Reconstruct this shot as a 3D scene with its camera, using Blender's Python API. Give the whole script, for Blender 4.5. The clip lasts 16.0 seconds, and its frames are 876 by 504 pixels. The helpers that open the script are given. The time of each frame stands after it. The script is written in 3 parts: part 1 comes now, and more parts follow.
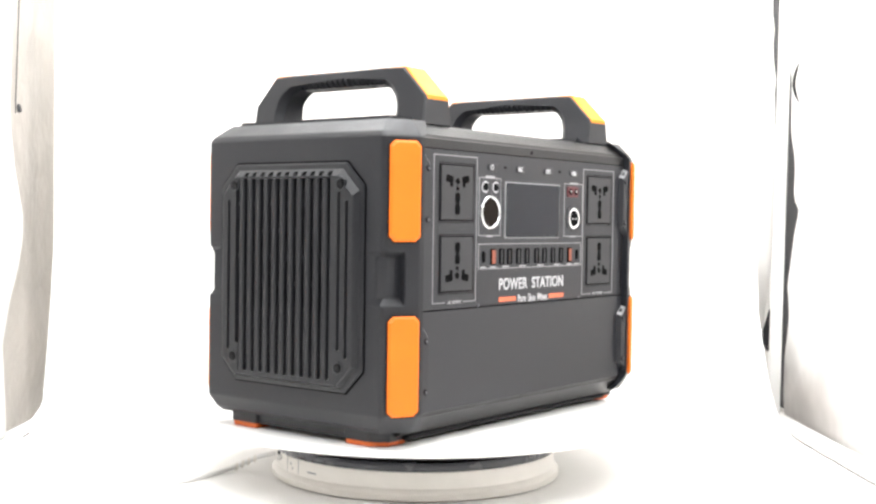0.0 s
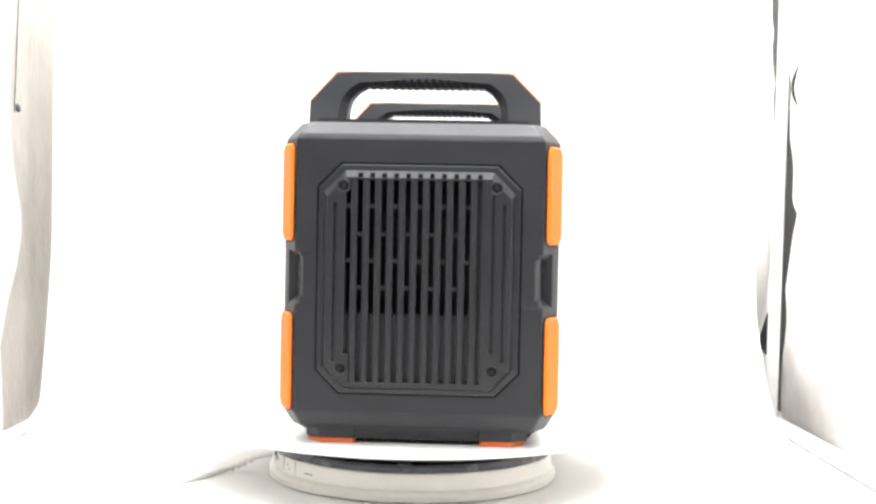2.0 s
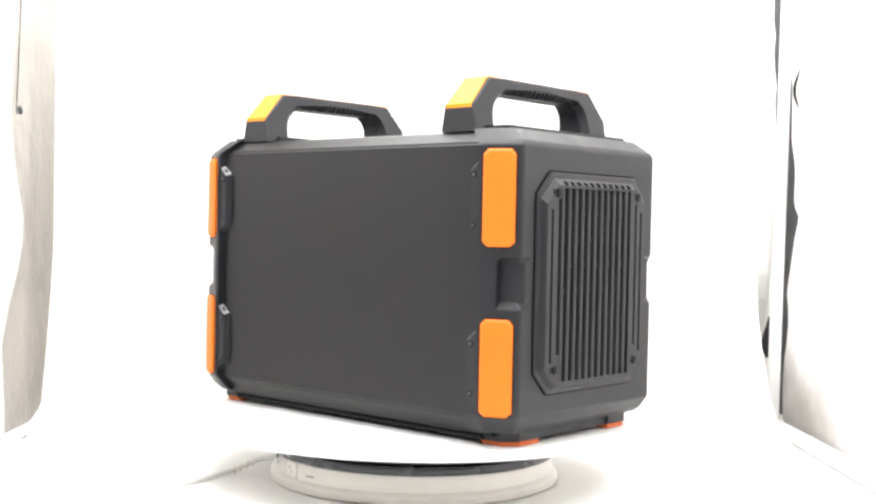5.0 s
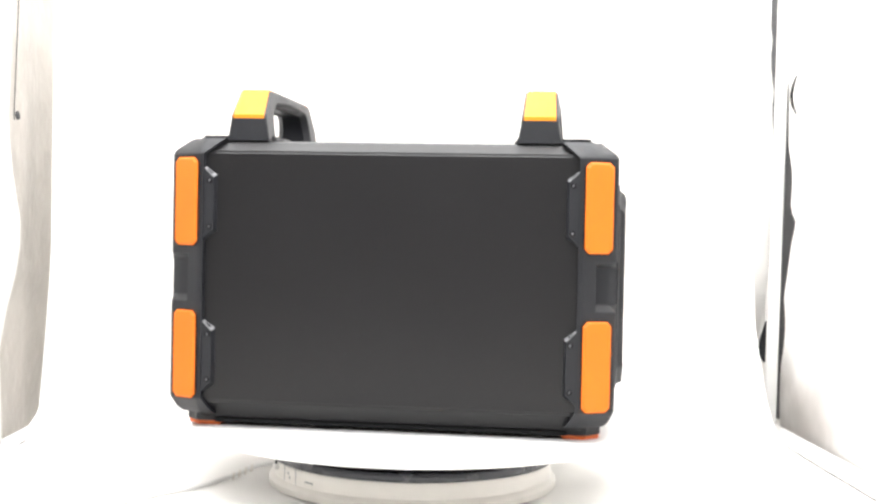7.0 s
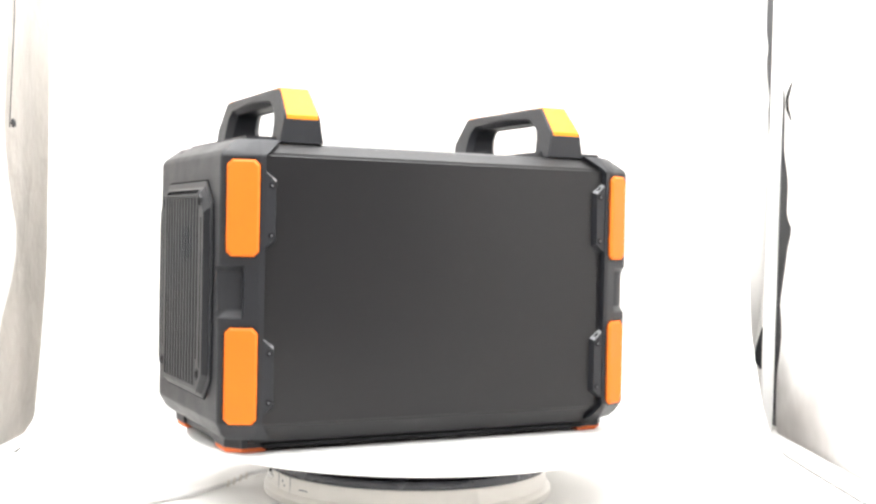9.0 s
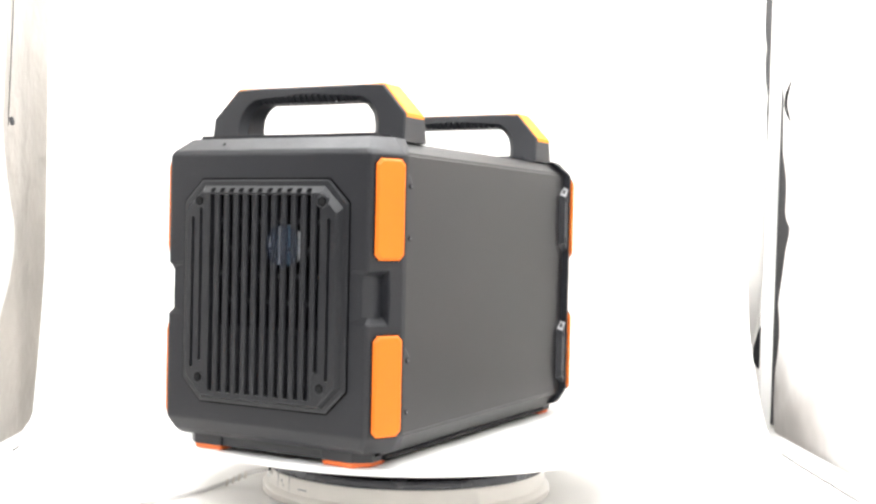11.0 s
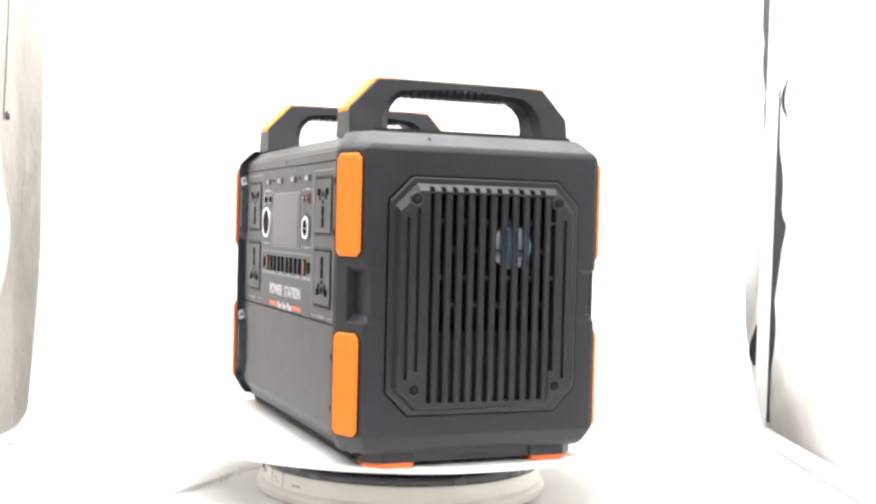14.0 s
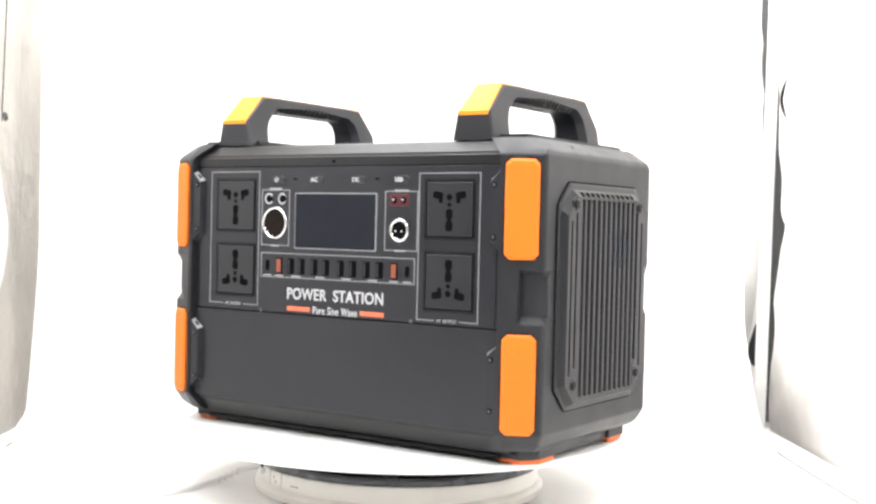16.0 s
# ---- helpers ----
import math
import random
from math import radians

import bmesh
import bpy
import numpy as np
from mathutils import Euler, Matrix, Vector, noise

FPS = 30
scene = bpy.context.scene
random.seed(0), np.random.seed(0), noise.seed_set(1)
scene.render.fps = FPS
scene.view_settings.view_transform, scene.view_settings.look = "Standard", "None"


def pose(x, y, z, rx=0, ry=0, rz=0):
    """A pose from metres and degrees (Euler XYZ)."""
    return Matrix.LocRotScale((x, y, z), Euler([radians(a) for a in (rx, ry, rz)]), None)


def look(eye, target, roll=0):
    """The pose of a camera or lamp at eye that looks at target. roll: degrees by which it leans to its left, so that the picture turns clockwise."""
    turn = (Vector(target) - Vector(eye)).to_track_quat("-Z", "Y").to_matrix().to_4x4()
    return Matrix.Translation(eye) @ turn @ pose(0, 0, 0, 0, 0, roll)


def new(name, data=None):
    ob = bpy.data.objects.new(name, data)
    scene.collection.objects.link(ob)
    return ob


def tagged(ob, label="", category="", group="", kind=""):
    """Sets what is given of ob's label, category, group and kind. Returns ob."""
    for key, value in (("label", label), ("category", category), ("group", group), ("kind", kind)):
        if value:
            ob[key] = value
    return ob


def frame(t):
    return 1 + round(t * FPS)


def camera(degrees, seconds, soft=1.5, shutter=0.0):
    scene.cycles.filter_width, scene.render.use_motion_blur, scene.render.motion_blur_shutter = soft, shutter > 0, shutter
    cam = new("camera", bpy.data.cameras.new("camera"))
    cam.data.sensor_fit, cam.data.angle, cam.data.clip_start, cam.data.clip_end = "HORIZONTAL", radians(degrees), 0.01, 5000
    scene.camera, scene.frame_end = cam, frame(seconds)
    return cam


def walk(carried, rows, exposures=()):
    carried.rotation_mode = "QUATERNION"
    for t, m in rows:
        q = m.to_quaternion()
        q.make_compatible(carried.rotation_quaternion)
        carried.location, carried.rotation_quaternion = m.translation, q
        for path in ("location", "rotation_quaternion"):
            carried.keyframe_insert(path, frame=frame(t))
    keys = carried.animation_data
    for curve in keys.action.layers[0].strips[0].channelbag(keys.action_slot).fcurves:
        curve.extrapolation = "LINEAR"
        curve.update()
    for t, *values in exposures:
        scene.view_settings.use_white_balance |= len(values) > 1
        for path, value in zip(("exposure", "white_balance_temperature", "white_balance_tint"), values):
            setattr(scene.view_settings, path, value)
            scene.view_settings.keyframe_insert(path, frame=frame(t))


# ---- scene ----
cam = camera(40.64, 16.0, soft=2.6, shutter=0.0)
CAMERA_ROWS = [
    (0.0, pose(0.0004, -1.1314, 0.1715, 88.486, -0.792, -0.904)),
    (0.5, pose(0.0003, -1.1319, 0.1724, 88.436, -0.839, -0.930)),
    (1.0, pose(0.0001, -1.1316, 0.1725, 88.439, -0.859, -0.953)),
    (1.5, pose(0.0016, -1.1327, 0.1719, 88.501, -0.912, -0.922)),
    (2.0, pose(0.0018, -1.1316, 0.1711, 88.589, -1.082, -0.927)),
    (2.5, pose(0.0026, -1.1315, 0.1706, 88.647, -1.211, -0.865)),
    (3.0, pose(0.0027, -1.1296, 0.1698, 88.640, -1.166, -0.843)),
    (3.5, pose(0.0023, -1.1299, 0.1700, 88.582, -1.124, -0.831)),
    (4.0, pose(0.0020, -1.1309, 0.1703, 88.603, -1.142, -0.852)),
    (6.5, pose(-0.0028, -1.1318, 0.1736, 88.856, -1.159, -1.066)),
    (7.0, pose(-0.0033, -1.1321, 0.1753, 88.794, -1.161, -1.158)),
    (7.5, pose(-0.0020, -1.1332, 0.1769, 88.822, -1.085, -1.157)),
    (8.0, pose(-0.0006, -1.1327, 0.1771, 88.933, -1.157, -1.197)),
    (8.5, pose(-0.0002, -1.1325, 0.1776, 89.006, -1.134, -1.214)),
    (9.0, pose(0.0021, -1.1327, 0.1771, 89.066, -1.112, -1.140)),
    (11.5, pose(-0.0018, -1.1324, 0.1797, 88.911, -1.286, -1.382)),
    (12.0, pose(-0.0015, -1.1320, 0.1799, 88.900, -1.314, -1.400)),
    (12.5, pose(-0.0002, -1.1315, 0.1804, 88.817, -1.371, -1.403)),
    (13.0, pose(0.0002, -1.1312, 0.1797, 88.760, -1.346, -1.416)),
    (13.5, pose(0.0011, -1.1306, 0.1794, 88.732, -1.339, -1.402)),
    (14.0, pose(0.0034, -1.1307, 0.1794, 88.750, -1.410, -1.338)),
    (14.5, pose(0.0025, -1.1298, 0.1790, 88.750, -1.428, -1.361)),
    (15.0, pose(0.0029, -1.1297, 0.1789, 88.790, -1.331, -1.354)),
    (15.5, pose(0.0040, -1.1298, 0.1796, 88.750, -1.346, -1.325)),
    (16.0, pose(0.0049, -1.1297, 0.1791, 88.781, -1.348, -1.344)),
]
# seconds and the turn of the table top in degrees
TURN = [(0.0, 51.59), (0.5, 60.27), (1.0, 69.09), (1.5, 77.53), (2.0, 86.20), (2.5, 94.67), (3.0, 103.31), (3.5, 111.84), (4.0, 120.40), (4.5, 129.08), (5.0, 137.61), (5.5, 146.15), (6.0, 154.68), (6.5, 163.15), (7.0, 171.62), (7.5, 180.15), (8.0, 188.77), (8.5, 197.32), (9.0, 205.61), (9.5, 214.37), (10.0, 222.98), (10.5, 231.59), (11.0, 240.20), (11.5, 248.51), (12.0, 256.92), (12.5, 265.38), (13.0, 273.84), (13.5, 282.45), (14.0, 290.96), (14.5, 299.40), (15.0, 307.97), (15.5, 316.48), (16.0, 325.08)]
walk(cam, CAMERA_ROWS)
scene.view_settings.exposure = 0.26

# ---------------------------------------------------------------- light
world = bpy.data.worlds.new("room_light")
scene.world = world
world.use_nodes = True
world.node_tree.nodes["Background"].inputs[0].default_value = (0.95, 0.97, 1.0, 1)
world.node_tree.nodes["Background"].inputs[1].default_value = 0.25


def area_lamp(name, eye, target, sx, sy, watts, colour=(0.975, 0.985, 0.992)):
    data = bpy.data.lights.new(name, "AREA")
    data.shape, data.size, data.size_y, data.energy, data.color = "RECTANGLE", sx, sy, watts, colour
    ob = new(name, data)
    ob.matrix_world = look(eye, target)
    return ob


area_lamp("tent_lamp_top", (0, 0.0, 0.80), (0, 0.0, 0), 0.84, 1.00, 15.4)
area_lamp("tent_lamp_front", (0, -0.76, 0.64), (0, 0.0, 0.0), 0.90, 0.14, 4.2)
# Unseen fill added overhead to lift the dark front faces and the base.
area_lamp("added_room_fill", (0, -1.2, 2.55), (0, -1.2, 0), 1.6, 1.2, 36.0, (1.0, 0.965, 0.94))


# ---------------------------------------------------------------- materials
def material(name, colour, rough=0.5, metal=0.0, vary=0.06, scale=40.0, bump=0.0, bump_scale=400.0, spec=0.5, coat=0.0, rvary=0.05, bdist=0.001):
    m = bpy.data.materials.new(name)
    m.use_nodes = True
    nt = m.node_tree
    p = nt.nodes["Principled BSDF"]
    p.inputs["Metallic"].default_value = metal
    p.inputs["Specular IOR Level"].default_value = spec
    p.inputs["Coat Weight"].default_value = coat
    geo = nt.nodes.new("ShaderNodeTexCoord")
    n1 = nt.nodes.new("ShaderNodeTexNoise")
    n1.inputs["Scale"].default_value, n1.inputs["Detail"].default_value = scale, 5
    nt.links.new(geo.outputs["Object"], n1.inputs["Vector"])
    ramp = nt.nodes.new("ShaderNodeMapRange")
    ramp.inputs[1].default_value, ramp.inputs[2].default_value = 0.3, 0.7
    ramp.inputs[3].default_value, ramp.inputs[4].default_value = 1 - vary, 1 + vary
    nt.links.new(n1.outputs["Fac"], ramp.inputs[0])
    mix = nt.nodes.new("ShaderNodeVectorMath")
    mix.operation = "SCALE"
    mix.inputs[0].default_value = colour
    nt.links.new(ramp.outputs[0], mix.inputs["Scale"])
    nt.links.new(mix.outputs[0], p.inputs["Base Color"])
    rr = nt.nodes.new("ShaderNodeMapRange")
    rr.inputs[1].default_value, rr.inputs[2].default_value = 0.3, 0.7
    rr.inputs[3].default_value, rr.inputs[4].default_value = max(rough - rvary, 0.02), min(rough + rvary, 1)
    nt.links.new(n1.outputs["Fac"], rr.inputs[0])
    nt.links.new(rr.outputs[0], p.inputs["Roughness"])
    if bump:
        n2 = nt.nodes.new("ShaderNodeTexNoise")
        n2.inputs["Scale"].default_value, n2.inputs["Detail"].default_value = bump_scale, 3
        nt.links.new(geo.outputs["Object"], n2.inputs["Vector"])
        b = nt.nodes.new("ShaderNodeBump")
        b.inputs["Strength"].default_value, b.inputs["Distance"].default_value = bump, bdist
        nt.links.new(n2.outputs["Fac"], b.inputs["Height"])
        nt.links.new(b.outputs[0], p.inputs["Normal"])
    return m


CHARCOAL = material("charcoal_plastic", (0.01328, 0.01411, 0.0176), 0.44, spec=0.43, bump=0.12, bump_scale=1500)
VENT = material("vent_plastic", (0.01394, 0.01477, 0.01776), 0.38, spec=0.43, rvary=0.02, bump=0.03, bump_scale=1500)
SHELL = material("painted_metal_shell", (0.01215, 0.0118, 0.0129), 0.33, spec=0.38, rvary=0.012, vary=0.04, scale=9, bump=0.10, bump_scale=1800)
PANEL = material("control_panel_film", (0.01345, 0.01419, 0.01867), 0.37, spec=0.46, rvary=0.02, bump=0.05, bump_scale=1500)
SOCKET = material("socket_plastic", (0.0137, 0.01428, 0.01784), 0.38)
BLACK = material("black_void", (0.003, 0.003, 0.0035), 0.8, spec=0.08)
DARK = material("dark_rubber", (0.008, 0.008, 0.009), 0.6, spec=0.2)
ORANGE = material("orange_rubber", (0.84, 0.176, 0.008), 0.55, spec=0.35, vary=0.03, bump=0.06, bump_scale=900)
# Bumper orange made yellower, with the overexposed top light put into its colour.
STRIP = material("overlit_orange_rubber", (0.90, 0.285, 0.012), 0.5, spec=0.35, vary=0.03)
FOOT = material("orange_foot_rubber", (0.714, 0.1386, 0.02352), 0.55, vary=0.04)
WHITE_INK = material("white_ink", (0.5208, 0.5208, 0.5376), 0.6)
GREY_INK = material("grey_ink", (0.2688, 0.2688, 0.2814), 0.6)
CAPTION_INK = material("caption_ink", (0.3528, 0.3528, 0.3612), 0.6)
ORANGE_INK = material("orange_ink", (0.672, 0.1596, 0.0756), 0.6)
PORT_ORANGE = material("orange_port_plastic", (0.2688, 0.0672, 0.0336), 0.5)
RED = material("red_connector", (0.0756, 0.00504, 0.01008), 0.4)
CHROME = material("chrome", (0.75, 0.75, 0.76), 0.22, metal=1.0)
# Pale grey standing in for the lamp's reflection on the tabs.
TAB_HIGHLIGHT = material("tab_highlight_grey", (0.26, 0.26, 0.27), 0.55, spec=0.25)
BORE = material("brown_socket_bore", (0.012, 0.008, 0.006), 0.7, spec=0.1)
LABEL_SILVER = material("silver_label", (0.462, 0.4788, 0.504), 0.30)
LABEL_BLUE = material("blue_label", (0.084, 0.1428, 0.2016), 0.4)
STEEL = material("screw_steel", (0.13, 0.13, 0.14), 0.35, metal=0.8)
GLASS_BLACK = material("display_glass", (0.007, 0.0088, 0.015), 0.10, spec=0.24)
WHITE_PLASTIC = material("white_plastic", (0.85, 0.845, 0.83), 0.4, vary=0.03)
BASE_WHITE = material("base_white_plastic", (0.81, 0.775, 0.725), 0.35, vary=0.03)
RING_DARK = material("dark_gloss_ring", (0.020, 0.021, 0.027), 0.25)
SHEET = material("white_backdrop_cloth", (0.925, 0.908, 0.885), 0.85, vary=0.015, scale=8, bump=0.1, bump_scale=300)
CLOTH = material("white_tent_cloth", (0.885, 0.868, 0.845), 0.65, vary=0.02, scale=10, bump=0.15, bump_scale=200)
SILVER = material("silver_tent_lining", (0.3948, 0.3696, 0.3402), 0.42, metal=0.30, vary=0.11, scale=9, bump=0.7, bump_scale=19, bdist=0.014)
SILVER_FLAP = material("pale_silver_cloth", (0.6552, 0.6468, 0.6342), 0.45, metal=0.15, vary=0.06, scale=9, bump=0.5, bump_scale=13, bdist=0.012)


def shade_painted(m, centre, radius, colour):
    """Paints soft-edged shade of that colour round a point."""
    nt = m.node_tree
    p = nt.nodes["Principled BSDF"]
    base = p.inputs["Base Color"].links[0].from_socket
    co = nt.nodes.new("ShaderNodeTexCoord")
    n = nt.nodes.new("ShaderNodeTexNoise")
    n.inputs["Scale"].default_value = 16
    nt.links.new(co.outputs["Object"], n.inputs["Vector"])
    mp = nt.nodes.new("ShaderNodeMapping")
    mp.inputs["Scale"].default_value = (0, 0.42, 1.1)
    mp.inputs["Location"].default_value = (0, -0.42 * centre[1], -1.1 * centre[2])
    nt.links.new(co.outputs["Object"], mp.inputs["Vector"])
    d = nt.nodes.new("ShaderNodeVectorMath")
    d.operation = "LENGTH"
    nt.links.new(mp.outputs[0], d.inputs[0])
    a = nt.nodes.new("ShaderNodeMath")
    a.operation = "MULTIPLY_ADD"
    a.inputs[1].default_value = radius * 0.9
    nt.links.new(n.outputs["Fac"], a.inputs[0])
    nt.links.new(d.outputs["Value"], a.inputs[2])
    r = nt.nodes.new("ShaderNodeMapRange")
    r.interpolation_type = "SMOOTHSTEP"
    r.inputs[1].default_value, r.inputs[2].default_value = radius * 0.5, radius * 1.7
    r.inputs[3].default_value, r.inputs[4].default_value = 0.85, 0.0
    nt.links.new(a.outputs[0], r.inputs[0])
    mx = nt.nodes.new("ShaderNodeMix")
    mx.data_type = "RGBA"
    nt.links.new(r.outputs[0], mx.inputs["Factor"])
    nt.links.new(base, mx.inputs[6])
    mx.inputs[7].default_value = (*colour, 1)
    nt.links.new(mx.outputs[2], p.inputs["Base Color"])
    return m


# The wall's dim lower corner is painted into the cloth colour.
WALL_CLOTH = shade_painted(material("shade_painted_tent_cloth", (0.80, 0.785, 0.765), 0.65, vary=0.03, scale=10, bump=0.15, bump_scale=200), (0.461, 0.270, -0.058), 0.104, (0.29, 0.265, 0.245))
# Dark of the painted gap shade, also used for the cord and knot.
GAP_CORD_DARK = material("gap_shade_and_cord_dark", (0.042, 0.042, 0.0462), 0.7)
ROOM = material("room_paint", (0.5712, 0.5628, 0.546), 0.8, vary=0.03, scale=3)


def sticker_material():
    m = bpy.data.materials.new("clear_sticker_film")
    m.use_nodes = True
    nt = m.node_tree
    p = nt.nodes["Principled BSDF"]
    p.inputs["Base Color"].default_value = (0.035, 0.05, 0.085, 1)
    p.inputs["Roughness"].default_value = 0.45
    p.inputs["Specular IOR Level"].default_value = 0.12
    tr = nt.nodes.new("ShaderNodeBsdfTransparent")
    mx = nt.nodes.new("ShaderNodeMixShader")
    mx.inputs[0].default_value = 0.13
    nt.links.new(tr.outputs[0], mx.inputs[1])
    nt.links.new(p.outputs[0], mx.inputs[2])
    nt.links.new(mx.outputs[0], nt.nodes["Material Output"].inputs[0])
    return m


STICKER = sticker_material()


# ---------------------------------------------------------------- mesh helpers
def part(name, bm, mat, parent=None, label="", smooth=False):
    bmesh.ops.recalc_face_normals(bm, faces=bm.faces[:])
    me = bpy.data.meshes.new(name)
    bm.to_mesh(me)
    bm.free()
    me.materials.append(mat)
    if smooth:
        me.shade_smooth()
        me.set_sharp_from_angle(angle=radians(35 if smooth is True else smooth))
    ob = new(name, me)
    if parent is not None:
        ob.parent = parent
    if label:
        ob["label"] = label
    return ob


def box(lo, hi, bevel=0.0, seg=1, bm=None):
    bm = bm or bmesh.new()
    vs = [bm.verts.new((x, y, z)) for x in (lo[0], hi[0]) for y in (lo[1], hi[1]) for z in (lo[2], hi[2])]
    fs = [bm.faces.new([vs[i] for i in f]) for f in ((0, 1, 3, 2), (4, 6, 7, 5), (0, 4, 5, 1), (2, 3, 7, 6), (0, 2, 6, 4), (1, 5, 7, 3))]
    if bevel:
        bmesh.ops.bevel(bm, geom=list({e for f in fs for e in f.edges}), offset=bevel, segments=seg, affect="EDGES")
    return bm


def loft(rings, closed_ends=True, skip=None):
    """Joins rings of equal length; skip(i, j) leaves a face out."""
    bm = bmesh.new()
    rows = [[bm.verts.new(p) for p in r] for r in rings]
    n = len(rows[0])
    for i in range(len(rows) - 1):
        for j in range(n):
            if skip and skip(i, j):
                continue
            k = (j + 1) % n
            bm.faces.new((rows[i][j], rows[i][k], rows[i + 1][k], rows[i + 1][j]))
    if closed_ends:
        bm.faces.new(rows[0])
        bm.faces.new(rows[-1])
    return bm


def round_rect(w, h, r, seg=4):
    pts = []
    for cx, cy, a in ((w / 2 - r, h / 2 - r, 0), (r - w / 2, h / 2 - r, 90), (r - w / 2, r - h / 2, 180), (w / 2 - r, r - h / 2, 270)):
        for i in range(seg + 1):
            t = radians(a + 90 * i / seg)
            pts.append((cx + r * math.cos(t), cy + r * math.sin(t)))
    return pts


def slab(points, thick, m, bevel=0.0):
    """A plate from a flat outline in its own x, y, rising along its z, set by the pose m; the upper edge is eased."""
    cx = sum(p[0] for p in points) / len(points)
    cy = sum(p[1] for p in points) / len(points)
    w = max(abs(p[0] - cx) for p in points)
    h = max(abs(p[1] - cy) for p in points)
    rings = [[(x, y, 0) for x, y in points]]
    if bevel:
        rings.append([(x, y, thick - bevel) for x, y in points])
        rings.append([(cx + (x - cx) * (1 - bevel / w), cy + (y - cy) * (1 - bevel / h), thick) for x, y in points])
    else:
        rings.append([(x, y, thick) for x, y in points])
    return loft([[tuple(m @ Vector(p)) for p in r] for r in rings])


def disc(m, profile, seg=48, closed_ends=True):
    """A turned piece about its own z, set by the pose m; profile: radius and height."""
    return loft([[tuple(m @ Vector((r * math.cos(2 * math.pi * k / seg), r * math.sin(2 * math.pi * k / seg), z))) for k in range(seg)] for r, z in profile], closed_ends)


def ring_band(m, r0, r1, h, seg=40):
    prof = [(r0, 0), (r1, 0), (r1, h * 0.7), (r1 - (r1 - r0) * 0.25, h), (r0 + (r1 - r0) * 0.25, h), (r0, h * 0.7), (r0, 0)]
    bm = disc(m, prof, seg, False)
    bmesh.ops.remove_doubles(bm, verts=bm.verts[:], dist=1e-6)
    return bm


def frame_line(x0, x1, z0, z1, y, w=0.0008, bm=None):
    """A thin printed rectangle on the front, standing 0.3 mm proud."""
    bm = bm or bmesh.new()
    for lo, hi in (((x0, z0), (x1, z0 + w)), ((x0, z1 - w), (x1, z1)), ((x0, z0 + w), (x0 + w, z1 - w)), ((x1 - w, z0 + w), (x1, z1 - w))):
        box((lo[0], y - 0.0003, lo[1]), (hi[0], y, hi[1]), bm=bm)
    return bm


def lettering(text, x0, x1, z0, z1, y, mat, parent, name="lettering", bold=0.0, spread=1.0):
    """Letters of the built-in font, fitted to a rectangle on the front."""
    cu = bpy.data.curves.new(name, "FONT")
    cu.body, cu.size, cu.extrude, cu.offset = text, 1.0, 0.01, bold
    cu.space_character, cu.space_word = spread, 2.0 if spread > 1.055 else 1.3
    tmp = new(name + "_curve", cu)
    me = bpy.data.meshes.new_from_object(tmp.evaluated_get(bpy.context.evaluated_depsgraph_get()))
    bpy.data.objects.remove(tmp)
    bpy.data.curves.remove(cu)
    co = np.empty(len(me.vertices) * 3)
    me.vertices.foreach_get("co", co)
    co = co.reshape(-1, 3)
    lo, hi = co.min(0), co.max(0)
    out = np.empty_like(co)
    out[:, 0] = x0 + (co[:, 0] - lo[0]) / (hi[0] - lo[0]) * (x1 - x0)
    out[:, 2] = z0 + (co[:, 1] - lo[1]) / (hi[1] - lo[1]) * (z1 - z0)
    out[:, 1] = y - 0.0004 * (co[:, 2] - lo[2]) / (hi[2] - lo[2])
    me.vertices.foreach_set("co", out.ravel())
    me.materials.append(mat)
    ob = new(name, me)
    ob.parent = parent
    return ob


def front(x, z, y, spin=0):
    """The pose of a plate on the front: its z points out of the front."""
    return pose(x, y, z, 90, 0, 0) @ pose(0, 0, 0, 0, 0, spin)


# ---------------------------------------------------------------- the tent
FLOOR = -0.0695
WALL_R, WALL_L = 0.461, -0.456
FLAP_EDGE = [(-0.07, 0.190), (-0.02, 0.186), (0.03, 0.180), (0.075, 0.200), (0.115, 0.228), (0.145, 0.240), (0.175, 0.240), (0.225, 0.212), (0.268, 0.196), (0.293, 0.193), (0.35, 0.198), (0.407, 0.203), (0.8, 0.21)]


